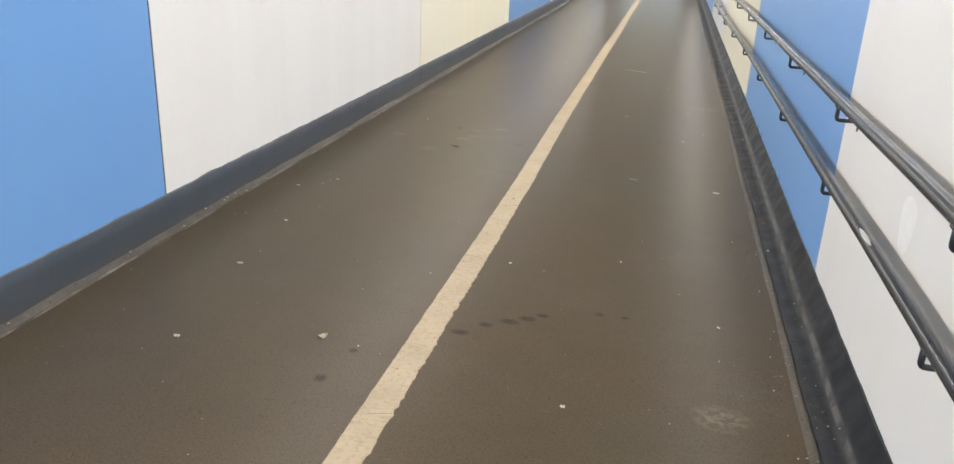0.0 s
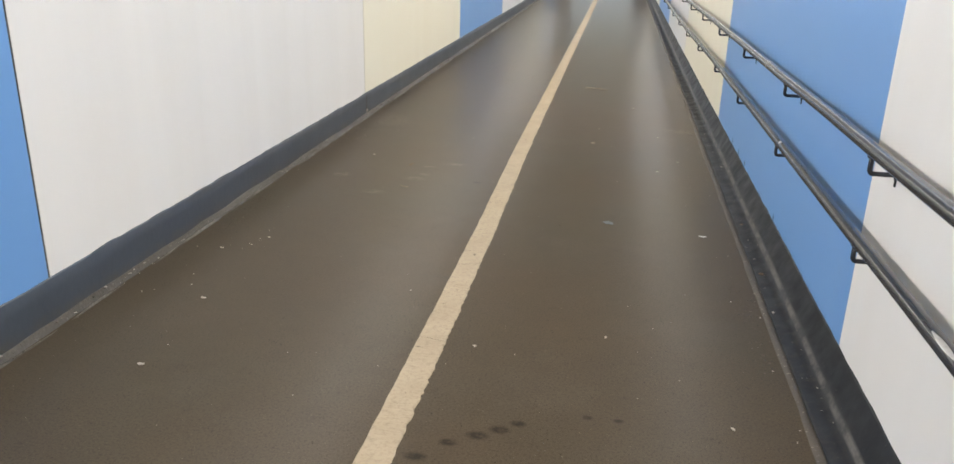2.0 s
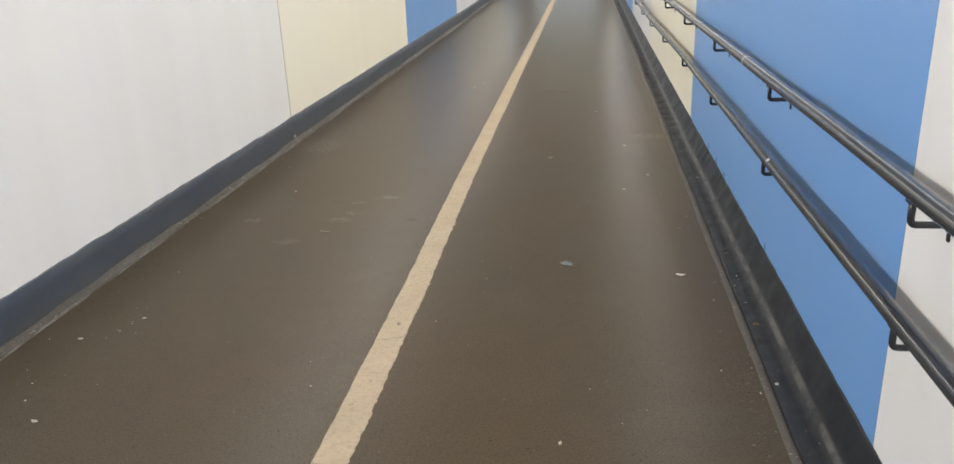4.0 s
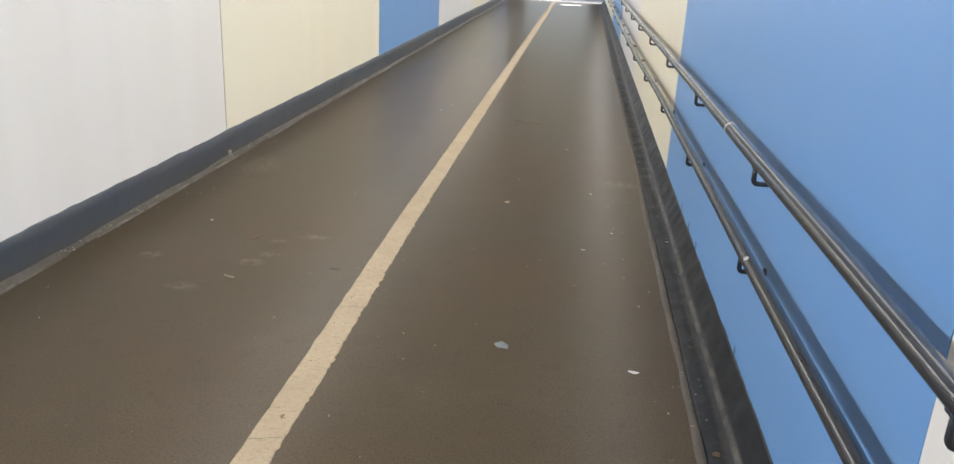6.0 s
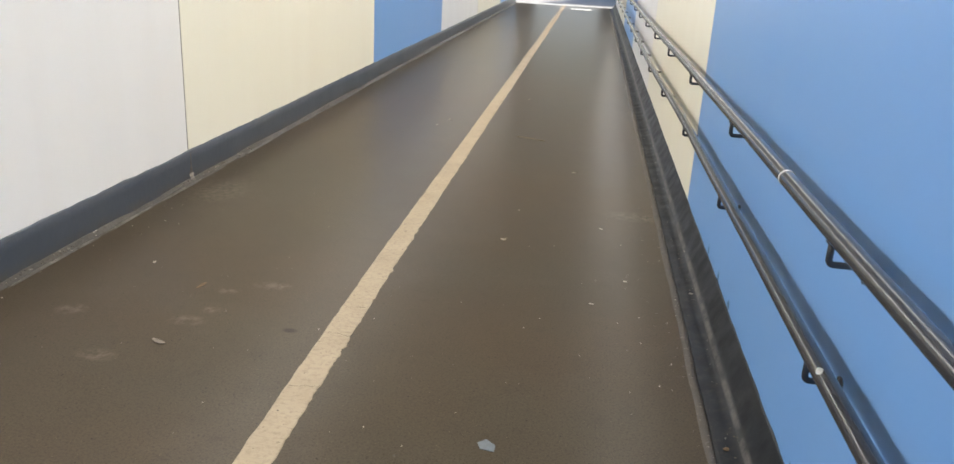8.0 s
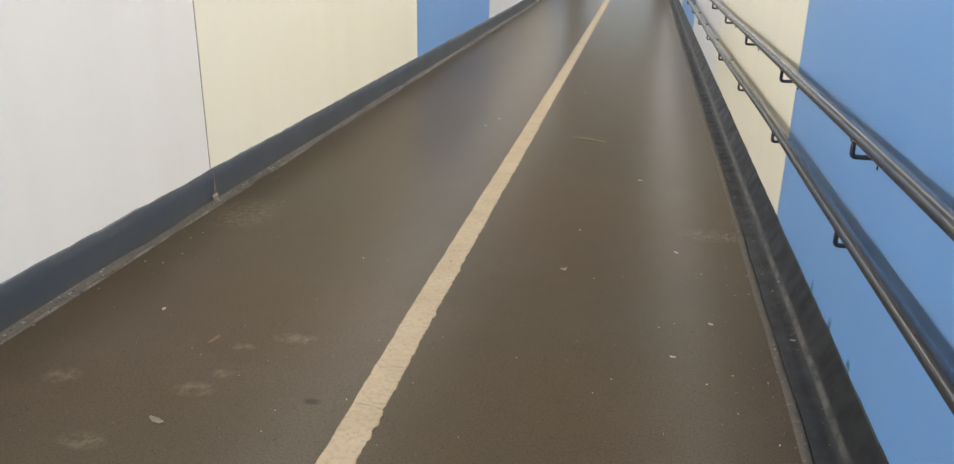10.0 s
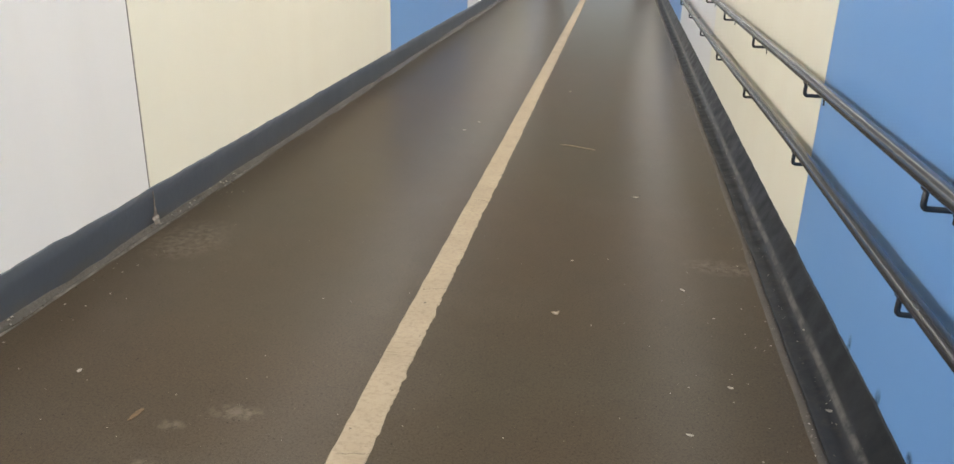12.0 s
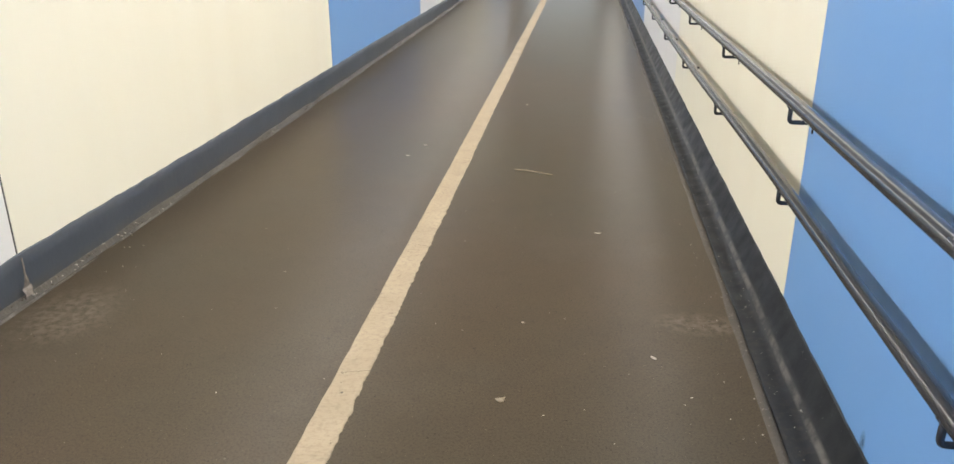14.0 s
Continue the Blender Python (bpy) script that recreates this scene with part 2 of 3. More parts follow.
def stain_material(name, tint, strength):
    """A thin film with a ragged, fading outline, which lets the surface below show."""
    p = Paint(name, 0.55)
    p.colour(tint)
    clear = p.n.new("ShaderNodeBsdfTransparent")
    blend = p.n.new("ShaderNodeMixShader")
    tex = p.n.new("ShaderNodeTexCoord")
    length = p.n.new("ShaderNodeVectorMath")
    length.operation = "LENGTH"
    p.l.new(tex.outputs["Object"], length.inputs[0])
    fade = p.span(length.outputs["Value"], 0.25, 1.0, strength, 0.0)
    p.l.new(p.times(fade, p.span(p.noise(22.0, 4, rough=0.6), 0.30, 0.62, 0.15, 1.0)), blend.inputs[0])
    p.l.new(clear.outputs[0], blend.inputs[1])
    p.l.new(p.b.outputs[0], blend.inputs[2])
    p.l.new(blend.outputs[0], p.n["Material Output"].inputs[0])
    return p.m


def lamp_material():
    p = Paint("lamp_diffuser", 0.4)
    p.colour((0.85, 0.85, 0.83))
    p.b.inputs["Emission Color"].default_value = (*LAMP_COLOUR, 1)
    p.b.inputs["Emission Strength"].default_value = 5.0
    return p.m


ASPHALT, LINE, KERB, PLINTH = asphalt_material(), line_material(), kerb_material(), plinth_material()
FILLET, LIP, RAIL = fillet_material(), lip_material(), rail_material()
BLUE = panel_material("blue_panel_enamel", (0.150, 0.322, 0.635), (0.165, 0.335, 0.63))
WHITE = panel_material("white_panel_enamel", (0.76, 0.745, 0.725), (0.71, 0.69, 0.665))
CREAM = panel_material("cream_panel_enamel", (0.80, 0.763, 0.635), (0.775, 0.728, 0.595))
CONCRETE = plain_material("grey_concrete", (0.34, 0.33, 0.31), (0.24, 0.235, 0.22), 0.85, 6.0)
CEILING = plain_material("white_ceiling_paint", (0.72, 0.71, 0.69), (0.66, 0.65, 0.62), 0.6, 3.0)
PAVING = plain_material("pale_concrete_paving", (0.58, 0.56, 0.53), (0.48, 0.465, 0.44), 0.85, 5.0)
CHIP = plain_material("white_chips", (0.36, 0.33, 0.285), (0.075, 0.060, 0.045), 0.7, 40.0, True)
DARK = plain_material("dark_grit", (0.030, 0.026, 0.020), (0.07, 0.055, 0.04), 0.8, 40.0, True)
PAPER = plain_material("grey_paper", (0.105, 0.120, 0.128), (0.085, 0.095, 0.102), 0.7, 60.0)
PALE = plain_material("pale_paper", (0.38, 0.35, 0.30), (0.24, 0.21, 0.17), 0.7, 90.0)
DRY_LEAF = plain_material("dry_leaf", (0.13, 0.078, 0.032), (0.075, 0.045, 0.02), 0.7, 90.0)
DULL = plain_material("dull_dry_leaf", (0.17, 0.145, 0.11), (0.10, 0.083, 0.06), 0.7, 70.0)
STRAW = plain_material("dry_straw", (0.27, 0.22, 0.15), (0.17, 0.13, 0.085), 0.6, 90.0)
SEAL = plain_material("dark_joint_seal", (0.05, 0.047, 0.043), (0.10, 0.092, 0.082), 0.8, 12.0)
RUST = plain_material("rust_run", (0.11, 0.09, 0.075), (0.24, 0.21, 0.18), 0.85, 30.0)
SCUFF = plain_material("white_scuff", (0.86, 0.85, 0.83), (0.80, 0.79, 0.77), 0.35, 20.0)
SCRAPE = plain_material("pale_scrape", (0.50, 0.49, 0.47), (0.36, 0.35, 0.34), 0.5, 60.0)
DIFFUSER = lamp_material()


def wobble(v, scale, amount, seed=0.0):
    return amount * noise.noise(Vector((v * scale, seed, seed * 1.7)))


# ---- floor and ground ----
bm = bmesh.new()
box(bm, FLOOR_L, FLOOR_R, Y_BACK, Y_END, -0.12, 0.0)
floor = tagged(part("floor", bm, ASPHALT), "brown-grey worn asphalt floor of the underpass", "floor", kind="structure")

bm = bmesh.new()
box(bm, -400, 400, Y_END, 900, -0.30, -0.004)
tagged(part("ground", bm, PAVING), "pale sunlit concrete paving beyond the exit", "ground", kind="structure")

bm = bmesh.new()
step = 0.02
count = int((Y_END - Y_BACK) / step)
rows = []
for i in range(count + 1):
    y = Y_BACK + i * step
    drift = -0.021 * min(1.0, max(0.0, (y - 6.0) / 2.0)) + wobble(y, 0.5, 0.003, 3.0)
    a = LINE_X - LINE_W / 2 + drift + wobble(y, 9, 0.004, 1.0) + wobble(y, 34, 0.002, 2.0)
    b = LINE_X + LINE_W / 2 + drift + wobble(y, 6, 0.0045, 5.0) + wobble(y, 24, 0.006, 6.0) + wobble(y, 48, 0.005, 8.0) + random.uniform(-0.0025, 0.0025)
    rows.append([bm.verts.new(p) for p in ((a - 0.001, y, 0.0005), (a + 0.003, y, 0.003), (b - 0.003, y, 0.003), (b + 0.001, y, 0.0005))])
for k, (r, s) in enumerate(zip(rows, rows[1:])):
    for i in range(3):
        bm.faces.new((r[i], r[i + 1], s[i + 1], s[i]))
centre_line = tagged(part("centre_line", bm, LINE), "worn cream painted line along the asphalt", "line", kind="structure")

# hairline cracks across the line
for y, tilt in ((3.05, 0.02), (4.55, -0.012), (5.42, 0.015), (6.50, 0.01), (6.94, -0.014), (7.22, 0.012), (8.45, 0.015), (9.7, -0.01)):
    bm = bmesh.new()
    n = 9
    top = []
    for i in range(n):
        x = LINE_X - LINE_W / 2 + 0.004 + (LINE_W - 0.008) * i / (n - 1)
        yy = y + tilt * (i / (n - 1) - 0.5) * 2 + random.uniform(-0.003, 0.003)
        w = random.uniform(0.0004, 0.0013)
        top.append((bm.verts.new((x, yy - w, 0.0042)), bm.verts.new((x, yy + w, 0.0042))))
    for a, b in zip(top, top[1:]):
        bm.faces.new((a[0], b[0], b[1], a[1]))
    part("crack", bm, DARK, centre_line, "thin dark crack across the paint")

# painted bar near the exit
bm = bmesh.new()
box(bm, -0.62, 0.0, 29.9, 30.25, 0.001, 0.004)
tagged(part("painted_bar", bm, plain_material("white_line_paint", (0.8, 0.79, 0.76), (0.7, 0.69, 0.66))), "short white painted bar across the lane near the exit", "line", kind="structure")

# ---- kerbs ----
ys = [Y_BACK + 0.03 * i for i in range(int((Y_END - Y_BACK) / 0.03) + 1)] + [Y_END]


def kerb_station(y, seed, amount):
    side = amount * (wobble(y, 2.3, 1.0, seed) + 0.4 * wobble(y, 5.3, 1.0, seed + 2))
    lift = amount * (wobble(y, 3.1, 1.0, seed + 4) + 0.4 * wobble(y, 4.7, 1.0, seed + 9))
    chips = 0.0055 * (wobble(y, 7.0, 1.0, seed + 20) + 0.6 * wobble(y, 13.0, 1.0, seed + 33))

    def place(p):
        d = min(1.0, p[2])
        return (p[0] + d * side, y, p[1] + d * lift + (chips if p[1] > 0.13 and p[2] > 0.3 else 0.0))
    return place


bm = bmesh.new()
profile = [(0.604, -0.03, 0), (0.606, -0.004, 0.3), (0.622, -0.002, 0.6), (0.655, 0.004, 1), (0.680, 0.012, 1), (0.690, 0.026, 1), (0.694, 0.036, 1), (0.700, 0.043, 1),
           (0.713, 0.064, 0.8), (0.735, 0.108, 0.5), (0.7500, BASE_R - 0.008, 0.29), (0.7535, BASE_R, 0.7), (0.790, BASE_R + 0.002, 0.0)]
sweep(bm, profile, [kerb_station(y, 11.0, 0.004) for y in ys])
tagged(part("kerb_right", bm, KERB, smooth=True), "black-painted coved kerb along the wall, worn dusty edge with painted-in highlight", "kerb", kind="structure")

bm = bmesh.new()
profile = [(0.566, -0.004, 0.4), (0.572, 0.001, 0.6), (0.583, 0.0045, 0.6), (0.598, 0.0045, 0.6), (0.605, -0.001, 0.6), (0.607, -0.03, 0)]
sweep(bm, profile, [kerb_station(y, 31.0, 0.008) for y in ys])
tagged(part("floor_lip_right", bm, LIP, smooth=True), "raised gritty asphalt lip beside the kerb", "edging", kind="structure")

bm = bmesh.new()
profile = [(-2.436, -0.004, 0), (-2.439, 0.004, 1), (-2.445, 0.005, 1), (-2.449, -0.010, 1), (-2.455, -0.008, 1), (-2.461, 0.003, 1), (-2.468, 0.013, 1), (-2.476, 0.028, 0.6), (-2.490, 0.034, 0)]
sweep(bm, profile, [kerb_station(y, 51.0, 0.012) for y in ys])
tagged(part("floor_fillet_left", bm, FILLET, smooth=True), "dusty grey mortar fillet with grit along the plinth", "edging", kind="structure")

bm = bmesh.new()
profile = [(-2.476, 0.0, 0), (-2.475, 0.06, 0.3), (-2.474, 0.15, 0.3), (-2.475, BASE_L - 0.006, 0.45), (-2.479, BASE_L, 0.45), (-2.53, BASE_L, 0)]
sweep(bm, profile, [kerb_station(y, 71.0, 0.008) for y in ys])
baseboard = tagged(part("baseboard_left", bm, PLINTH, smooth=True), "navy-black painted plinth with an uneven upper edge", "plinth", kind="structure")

# rust run where two panels meet above the plinth
bm = bmesh.new()
rows = []
for i in range(16):
    z = 0.03 + 0.170 * i / 15
    w = 0.005 + 0.034 * max(0.0, 1 - i / 8) * random.uniform(0.5, 1.1) + random.uniform(0, 0.004)
    c = 8.868 + random.uniform(-0.002, 0.002) - 0.02 * max(0, 1 - i / 5)
    x = -2.4700 if z > 0.06 else -2.462 + (0.06 - z) * 0.3
    rows.append((bm.verts.new((x, c - w, z)), bm.verts.new((x + 0.002, c, z)), bm.verts.new((x, c + w, z))))
for a, b in zip(rows, rows[1:]):
    bm.faces.new((a[0], a[1], b[1], b[0]))
    bm.faces.new((a[1], a[2], b[2], b[1]))
part("rust_run", bm, RUST, baseboard, "brown rusty run below the panel joint")

# ---- walls with cladding panels ----
LOOKS = {"b": (BLUE, "glossy blue enamelled wall panel"), "w": (WHITE, "glossy off-white enamelled wall panel"), "c": (CREAM, "glossy pale cream enamelled wall panel")}


def clad_wall(name, face, out, cuts, order, base, gap):
    bm = bmesh.new()
    x0, x1 = sorted((face + out * 0.012, face + out * 0.32))
    box(bm, x0, x1, Y_BACK - 0.3, Y_END, -0.3, TOP + 0.25)
    wall = tagged(part(name, bm, CONCRETE), "concrete underpass wall clad in blue, white and cream panels", "wall", kind="structure")
    for y0, y1, key in zip(cuts, cuts[1:], order):
        y0 = max(y0, Y_BACK)
        if y1 <= y0:
            continue
        bm = bmesh.new()
        a, b = sorted((face, face + out * 0.010))
        box(bm, a, b, y0 + gap / 2, y1 - gap / 2, base - 0.01, TOP - 0.004, 0.0015)
        part("panel", bm, LOOKS[key][0], wall, LOOKS[key][1])
        if y0 > Y_BACK:
            bm = bmesh.new()
            a, b = sorted((face + out * 0.0035, face + out * 0.0115))
            box(bm, a, b, y0 - gap / 2 - 0.0002, y0 + gap / 2 + 0.0002, base - 0.01, TOP - 0.004)
            part("joint_seal", bm, SEAL, wall, "dark seal in the panel joint")
    return wall


clad_wall("wall_left", X_LEFT, -1, CUTS_L, "wcbwcbwcb", BASE_L, 0.013)
clad_wall("wall_right", X_RIGHT, 1, CUTS_R, "bcwbcwbcw", BASE_R, 0.003)

bm = bmesh.new()
box(bm, X_LEFT - 0.01, X_RIGHT + 0.01, Y_BACK - 0.3, Y_BACK - 0.002, -0.3, TOP + 0.25)
tagged(part("wall_back", bm, WHITE), "plain off-white wall closing the underpass", "wall", kind="structure")
bm = bmesh.new()
box(bm, X_LEFT - 0.3, X_RIGHT + 0.3, Y_BACK - 0.3, Y_END, TOP, TOP + 0.25)
tagged(part("ceiling", bm, CEILING), "plain white painted ceiling", "ceiling", kind="structure")


# unseen slabs added past the exit to bound the reflected sky, open between
for x0, x1, top in ((-9.0, -2.3, 6.5), (0.34, 7.0, 6.5)):
    bm = bmesh.new()
    box(bm, x0, x1, 38.0, 38.4, -0.2, top)
    tagged(part("sky_blocker", bm, CONCRETE), "unseen concrete slab added beyond the exit to cut off reflected sky", "wall", kind="structure")


# ---- lamps in the corners under the ceiling ----
def corner_lamp():
    lamp = new("corner_light")
    bm = bmesh.new()
    half = 0.94
    outline = [(0.0, 0.0), (0.17, 0.0), (0.17, -0.012), (0.012, -0.17), (0.0, -0.17)]
    ends = [[bm.verts.new((x, y, z)) for x, z in outline] for y in (-half, half)]
    for i in range(5):
        j = (i + 1) % 5
        bm.faces.new((ends[0][i], ends[0][j], ends[1][j], ends[1][i]))
    bm.faces.new(ends[0])
    bm.faces.new(ends[1])
    part("housing", bm, RAIL, lamp)
    bm = bmesh.new()
    box(bm, -0.105, 0.105, -half + 0.02, half - 0.02, -0.008, 0.008, 0.003)
    bm.transform(pose(0.098, 0, -0.098, 0, -45, 0))
    part("diffuser", bm, DIFFUSER, lamp, "glowing white diffuser")
    return tagged(lamp, "long white fluorescent light in the corner under the ceiling", "corner light", "lights along the ceiling")


LAMP_Y = [-6.0 + 1.9 * i for i in range(20)]
glows = []
for watts in LAMP_WATTS:
    glow = bpy.data.lights.new("tube_glow", "AREA")
    glow.shape, glow.size, glow.size_y, glow.energy, glow.color = "RECTANGLE", 0.20, 1.84, watts, LAMP_COLOUR
    glow.spread = radians(136)          # narrowed beam, keeps streaks of the far lamps off the floor
    glows.append(glow)
first = corner_lamp()
for side, x, turn in ((1, X_LEFT + 0.002, 0), (-1, X_RIGHT - 0.002, 180)):
    for y in LAMP_Y:
        m = pose(x, y, TOP - 0.002, 0, 0, turn)
        if side == 1 and y == LAMP_Y[0]:
            first.matrix_basis = m
        else:
            copy_thing(first, m)
        new("tube_glow", glows[0 if side == 1 else 1]).matrix_basis = m @ pose(0.110, 0, -0.110, 0, -42, 0)


# ---- handrails ----
RAIL_X, RAIL_R = 0.668, 0.0235
BRACKET_Y = [4.320 + 1.540 * i for i in range(-6, 17)]


def rail_axis(y, height):
    """Sag and bow of a rail at y, measured from its own height and line."""
    v = min(14.0, max(2.5, y))
    low = 1.0 if height < 0.8 else 0.0
    bow = min(1.0, max(0.0, (y - 8.6) / 3.4))
    bow = bow * bow * (3 - 2 * bow)
    return Vector((wobble(y, 0.9, 0.003, height) - bow * (0.008 + 0.018 * low), y,
                   wobble(y, 0.8, 0.003, height + 5) - 0.0062 * (v - 7.2) + 0.010 * low))


def handrail(height, group):
    rail = new("handrail")
    rail.matrix_basis = pose(RAIL_X, 0, height)
    bm = bmesh.new()
    pts = []
    y = -5.6
    while y < 30.6:
        pts.append(rail_axis(y, height))
        y += 0.10
    tube(bm, pts, RAIL_R, 20)
    part("rail", bm, RAIL, rail, smooth=True)
    shared = None
    reach = X_RIGHT - RAIL_X
    for y in BRACKET_Y:
        if shared is None:
            bm = bmesh.new()
            drop, r = -0.080, 0.0085
            arc = [(0.014 * (1 - math.cos(a)), 0, drop - 0.014 * math.sin(a) + 0.014) for a in (radians(15 * k) for k in range(7))]
            tube(bm, [(0, 0, -0.012), (0, 0, drop + 0.02)] + arc + [(reach * 0.7, 0, drop), (reach + 0.034, 0, drop)], r, 10)
            bmesh.ops.create_cone(bm, cap_ends=True, segments=16, radius1=0.020, radius2=0.018, depth=0.006,
                                  matrix=pose(reach - 0.003, 0, drop, 0, 90, 0))
            box(bm, -0.010, 0.010, -0.022, 0.022, -0.030, -0.016, 0.003)
            shared = mesh_of("bracket", bm, RAIL, True)
            bm = bmesh.new()
            box(bm, reach - 0.005, reach, -0.007, 0.007, drop - 0.040, drop - 0.005, 0.002)
            tab = mesh_of("wall_tab", bm, RAIL)
        ob = new("bracket", shared)
        ob.parent = rail
        ob.matrix_basis = pose(*rail_axis(y, height))
        new("wall_tab", tab).parent = ob
    return tagged(rail, "dark grey painted tubular handrail on bent wall brackets", "handrail", group)


upper = handrail(0.968, "pair of rails along the wall")
lower = handrail(0.645, "pair of rails along the wall")


def ring_mark(rail, y, width, name, label, material):
    bm = bmesh.new()
    pts = [rail_axis(v, rail.location.z) for v in (y - width / 2, y, y + width / 2)]
    tube(bm, pts, RAIL_R + 0.0012, 20)
    part(name, bm, material, rail, label, True)


ring_mark(upper, 6.37, 0.012, "worn_ring", "pale worn ring in the paint", SCRAPE)


def flake_mesh(name, w, l, material, sides=7, curl=0.15, thick=0.002):
    bm = bmesh.new()
    ring = []
    for k in range(sides):
        a = 2 * math.pi * k / sides + random.uniform(-0.25, 0.25)
        r = random.uniform(0.75, 1.1)
        ring.append((w / 2 * r * math.cos(a), l / 2 * r * math.sin(a)))
    top = [bm.verts.new((x, y, thick + curl * w * (x / w * 2) ** 2 * 0.5)) for x, y in ring]
    low = [bm.verts.new((x * 0.96, y * 0.96, curl * w * (x / w * 2) ** 2 * 0.3)) for x, y in ring]
    bm.faces.new(top)
    bm.faces.new(low[::-1])
    for i in range(sides):
        j = (i + 1) % sides
        bm.faces.new((low[i], low[j], top[j], top[i]))
    return mesh_of(name, bm, material)


def patch_on_rail(rail, y, length, angle, width):
    """A scraped patch that follows the round of a rail."""
    bm = bmesh.new()
    rows = []
    for i in range(9):
        v = y + length * (i / 8 - 0.5)
        w = width * math.sin(math.pi * (i + 0.6) / 9.2)
        rows.append([bm.verts.new(rail_axis(v, rail.location.z) + (RAIL_R + 0.0008) * Vector((math.cos(angle + k * w), 0, math.sin(angle + k * w)))) for k in (-1, -0.3, 0.3, 1)])
    for a, b in zip(rows, rows[1:]):
        for i in range(3):
            bm.faces.new((a[i], a[i + 1], b[i + 1], b[i]))
    part("scrape", bm, SCRAPE, rail, "pale scraped patch in the paint", True)


patch_on_rail(lower, 3.47, 0.17, radians(125), 0.35)
patch_on_rail(lower, 5.72, 0.03, radians(130), 0.4)

# pale scuff on the white panel
bm = bmesh.new()
ring = [bm.verts.new((X_RIGHT - 0.0015, 3.43 + 0.075 * math.cos(a) * (1 + 0.15 * math.sin(3 * a)), 0.765 + 0.105 * math.sin(a) * (1 + 0.12 * math.cos(2 * a)))) for a in (2 * math.pi * k / 24 for k in range(24))]
bm.faces.new(ring)
part("scuff", bm, SCUFF, bpy.data.objects["wall_right"], "brighter rubbed patch on the white panel")


# black paint smears just above the kerb
for y, ry, rz in ((7.62, 0.03, 0.045), (7.98, 0.025, 0.05), (7.30, 0.03, 0.03), (6.1, 0.02, 0.03)):
    bm = bmesh.new()
    bmesh.ops.create_circle(bm, cap_ends=True, segments=16, radius=1.0)
    ob = part("paint_smear", bm, stain_material("black_smear", (0.03, 0.04, 0.055), 0.8), bpy.data.objects["wall_right"], "dark paint smear above the kerb")
    ob.matrix_basis = Matrix.Translation((X_RIGHT - 0.002, y, 0.165)) @ pose(0, 0, 0, 0, -90, 0) @ Matrix.Diagonal((rz, ry, 1, 1))


# ---- litter on the floor ----
def litter(name, x, y, w, l, turn, material, label, category, z=0.0005, sides=7, curl=0.15):
    ob = new(name, flake_mesh(name, w, l, material, sides, curl))
    ob.matrix_basis = pose(x, y, z, 0, 0, turn)
    return tagged(ob, label, category, "litter on the floor")


litter("paper_scrap", -0.157, 6.27, 0.070, 0.085, 25, PAPER, "grey torn paper scrap lying on the asphalt", "paper", sides=5, curl=0.05)
litter("dry_leaf", -1.545, 6.705, 0.085, 0.026, -20, DULL, "pale dried leaf lying on the asphalt", "leaf")
litter("dry_leaf", -0.325, 8.325, 0.036, 0.030, 30, STRAW, "crumpled straw-coloured leaf on the asphalt", "leaf", curl=0.5)
litter("paper_scrap", 0.390, 6.150, 0.050, 0.022, -12, SCRAPE, "small pale paper scrap on the asphalt", "paper")
litter("dry_leaf", -1.26, 3.52, 0.042, 0.035, 40, STRAW, "crumpled brown dry leaf on the asphalt", "leaf", curl=0.6)
litter("dry_leaf", -1.64, 7.28, 0.020, 0.075, -10, DRY_LEAF, "thin olive dry leaf on the asphalt", "leaf")
litter("dry_leaf", 0.64, 5.62, 0.030, 0.035, 0, DRY_LEAF, "brown dry leaf in the kerb gutter", "leaf", 0.006)
litter("dry_leaf", 0.645, 6.42, 0.028, 0.020, 40, DRY_LEAF, "brown dry leaf in the kerb gutter", "leaf", 0.006)
for x, y, w, l, turn in ((-0.14, 4.73, 0.014, 0.022, 0), (-0.68, 4.53, 0.018, 0.018, 0), (-2.00, 4.73, 0.032, 0.016, -10), (-2.21, 5.35, 0.026, 0.016, 0), (-2.03, 5.56, 0.022, 0.016, 0),
                         (-1.99, 7.49, 0.018, 0.026, 0), (0.18, 7.54, 0.028, 0.014, -10), (0.23, 8.69, 0.038, 0.014, -50), (0.35, 7.87, 0.024, 0.013, -20), (0.32, 4.11, 0.012, 0.024, 30)):
    litter("chip", x, y, w, l, turn, PALE, "small pale chip lying on the asphalt", "chip")
for x, y, w, l, turn in ((0.62, 5.13, 0.016, 0.024, 0), (0.697, 8.345, 0.030, 0.024, 0), (0.668, 7.77, 0.026, 0.018, 0), (-0.25, 3.29, 0.022, 0.022, 0), (0.03, 9.99, 0.04, 0.018, 0), (-1.21, 11.63, 0.034, 0.02, 0),
                         (-1.28, 11.34, 0.03, 0.02, 0), (-0.56, 13.09, 0.03, 0.03, 0), (-1.81, 3.35, 0.03, 0.022, 0), (-1.94, 4.10, 0.035, 0.02, 0), (-0.29, 8.92, 0.014, 0.014, 0)):
    z = 0.030 if x > 0.69 else (0.012 if x > 0.61 else 0.0005)
    litter("chip", x, y, w, l, turn, PALE, "small pale chip lying by the floor's edge" if x > 0.6 else "small pale chip lying on the asphalt", "chip", z)

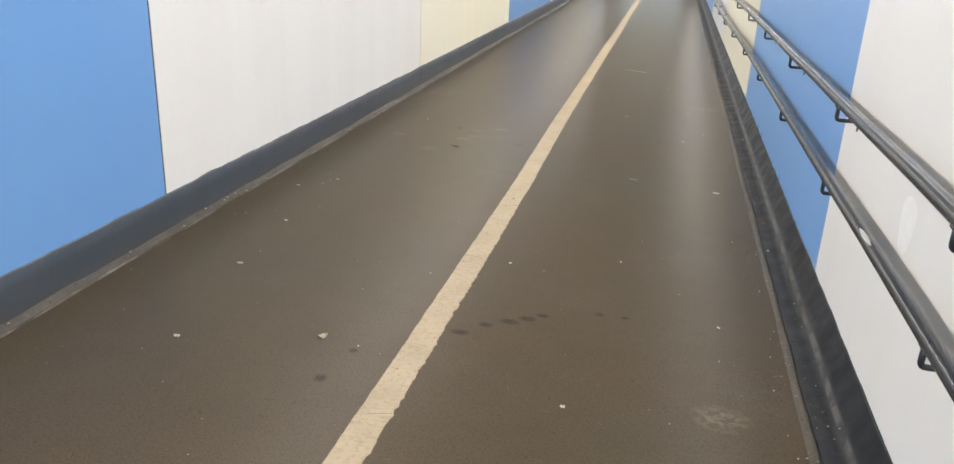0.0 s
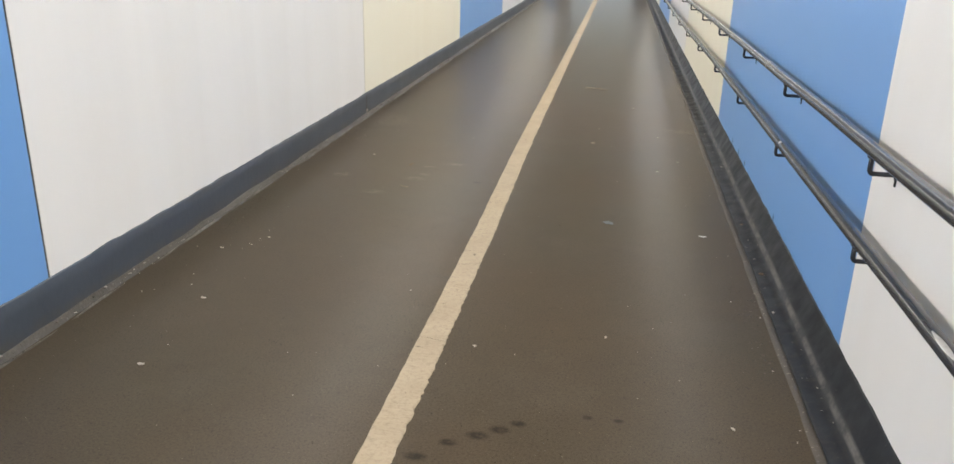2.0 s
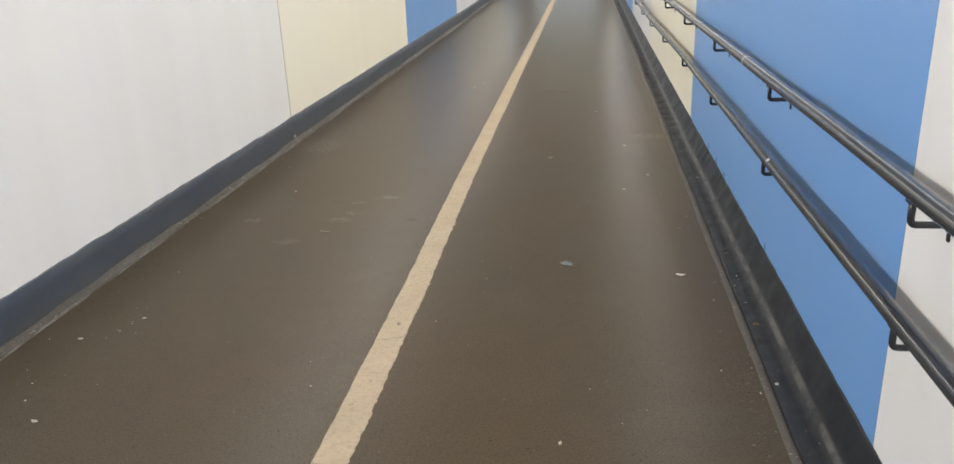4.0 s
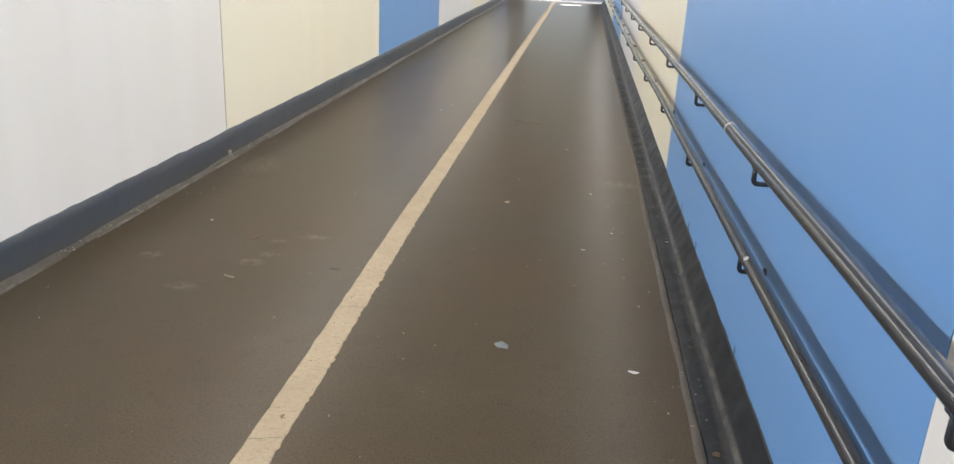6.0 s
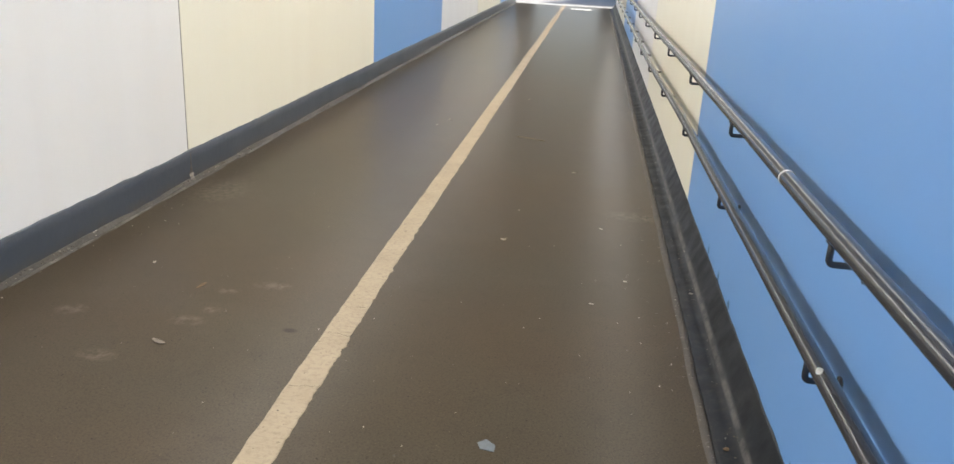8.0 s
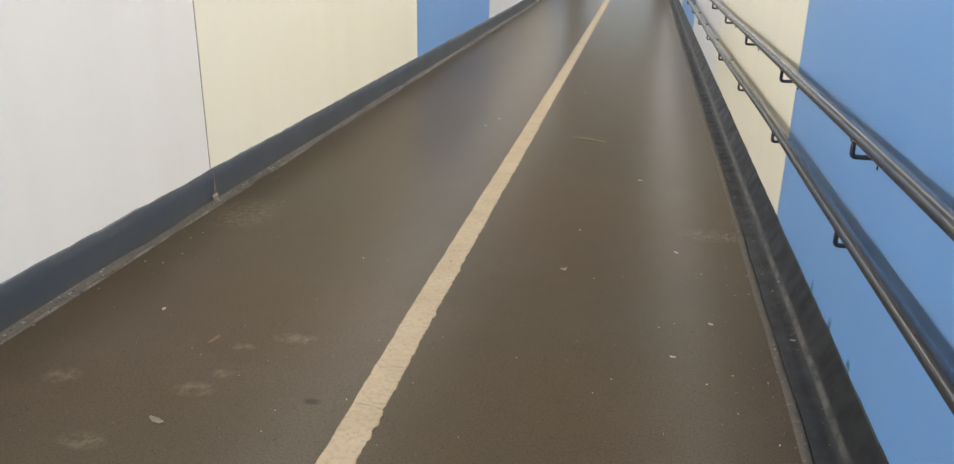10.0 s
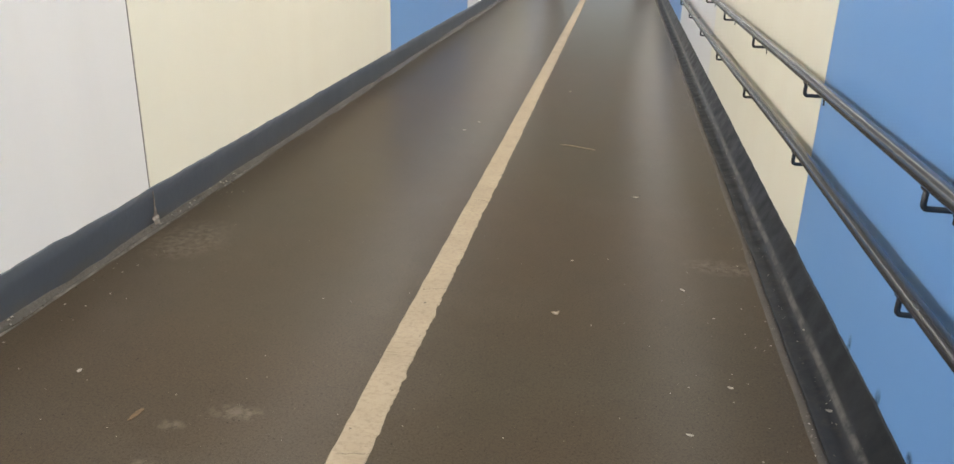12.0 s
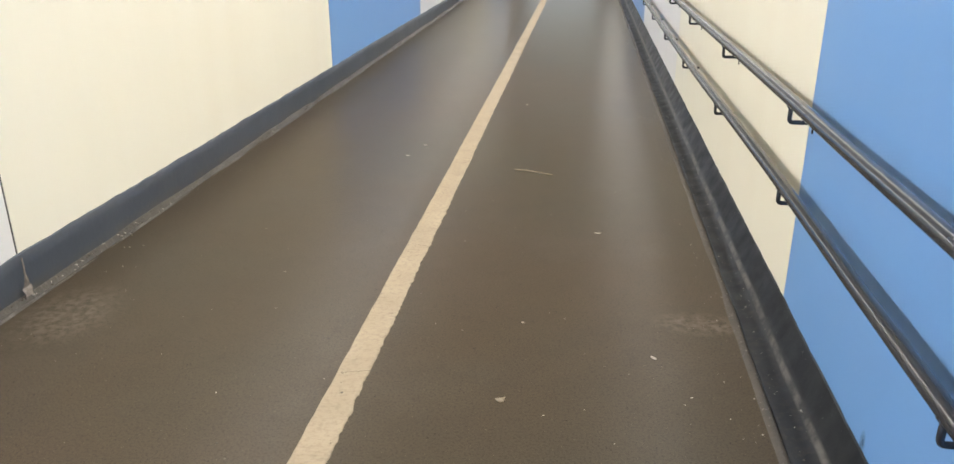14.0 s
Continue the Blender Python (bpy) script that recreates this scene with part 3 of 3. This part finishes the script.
bm = bmesh.new()
tube(bm, [(-0.505, 11.085, 0.006), (-0.42, 11.06, 0.010), (-0.34, 11.03, 0.008), (-0.25, 11.0, 0.005)], 0.0035, 7)
tagged(part("straw", bm, STRAW, smooth=True), "thin pale straw lying on the asphalt", "straw", "litter on the floor")


def grit(name, spots, material, label, lo, hi):
    """Many tiny flat-sided crumbs as one mesh."""
    verts, faces = [], []
    for x, y, z in spots:
        s = random.uniform(lo, hi)
        a0 = random.uniform(0, 6.3)
        e = random.choice((random.uniform(0.35, 1.0), random.uniform(0.15, 0.35)))
        k = len(verts)
        for h, f in ((0.0, 1.0), (0.35 * s, 0.7)):
            for q in range(5):
                a = 2 * math.pi * q / 5
                u, v = s * f * math.cos(a), s * f * e * math.sin(a)
                verts.append((x + u * math.cos(a0) - v * math.sin(a0), y + u * math.sin(a0) + v * math.cos(a0), z + h))
        faces.append([k + 5 + q for q in range(5)])
        faces += [[k + q, k + (q + 1) % 5, k + 5 + (q + 1) % 5, k + 5 + q] for q in range(5)]
    me = bpy.data.meshes.new(name)
    me.from_pydata(verts, [], faces)
    me.materials.append(material)
    return tagged(new(name, me), label, "grit", kind="stuff")


def floor_spots(n):
    for _ in range(n):
        x = random.uniform(FLOOR_L, 0.56)
        if abs(x - LINE_X) > 0.08:
            yield x, random.uniform(0.5, 24.0), 0.0


def edge_spots(n):
    for _ in range(n):
        y = random.uniform(0.5, 26.0)
        if noise.noise(Vector((y * 1.3, 2.0, 0))) < -0.1:
            continue
        if random.random() < 0.5:
            d = abs(random.gauss(0, 0.13))
            x = -2.455 + d
            z = 0.016 if d < 0.03 else (0.002 if d > 0.05 else 0.006)
        else:
            d = abs(random.gauss(0, 0.10))
            x = 0.60 - d
            z = 0.009 if d < 0.025 else 0.0
        yield x, y, z


def cluster_spots(centres, spread):
    for x, y, n in centres:
        for _ in range(n):
            u, v = random.gauss(x, spread), random.gauss(y, spread * 1.6)
            if FLOOR_L + 0.02 < u < 0.565:
                yield u, v, 0.0


def gutter_spots(n):
    for _ in range(n):
        x = random.uniform(0.62, 0.695)
        yield x, random.uniform(0.5, 24.0), 0.002 + max(0.0, (x - 0.64)) * 0.45


grit("floor_grit", list(floor_spots(1300)), CHIP, "scattered pale crumbs on the asphalt", 0.001, 0.0042)
grit("edge_grit", list(edge_spots(1000)), CHIP, "pale crumbs and flakes along the floor's edges", 0.001, 0.0055)
grit("gutter_grit", list(gutter_spots(420)), CHIP, "pale crumbs lying in the kerb gutter", 0.001, 0.0055)


def fillet_spots(n):
    for _ in range(n):
        y = random.uniform(1.0, 26.0)
        if noise.noise(Vector((y * 0.9, 7.0, 0))) + random.uniform(-0.3, 0.3) < 0.0:
            continue
        d = random.random()
        yield -2.472 + 0.036 * d, y, 0.026 - 0.022 * d


grit("fillet_grit", list(fillet_spots(1000)), CHIP, "pale flakes and crumbs on the mortar fillet", 0.002, 0.0095)
grit("fillet_dirt", list(fillet_spots(900)), DARK, "dark dirt on the mortar fillet", 0.002, 0.008)
grit("flake_grit", list(cluster_spots(((-2.33, 4.45, 9), (-2.26, 4.95, 10), (-2.16, 5.45, 9), (-2.25, 6.3, 7), (-2.15, 7.95, 7), (0.50, 8.45, 14), (0.44, 7.9, 10), (0.52, 6.9, 12), (0.5, 4.0, 10), (0.47, 9.0, 8), (-1.3, 7.9, 5)), 0.11)), CHIP, "little heaps of pale flakes on the asphalt", 0.0015, 0.006)
grit("dirt_crumbs", list(cluster_spots(((0.53, 5.12, 60), (0.50, 5.35, 40), (0.54, 4.65, 30), (0.54, 8.97, 50), (-2.36, 5.7, 40), (-2.38, 6.2, 30), (0.5, 3.6, 30), (-0.35, 3.85, 12)), 0.05)), DARK, "dark dirt crumbs swept against the edges", 0.002, 0.007)
grit("dark_grit", list(edge_spots(700)) + list(floor_spots(300)), DARK, "dark dirt crumbs along the floor's edges", 0.002, 0.006)
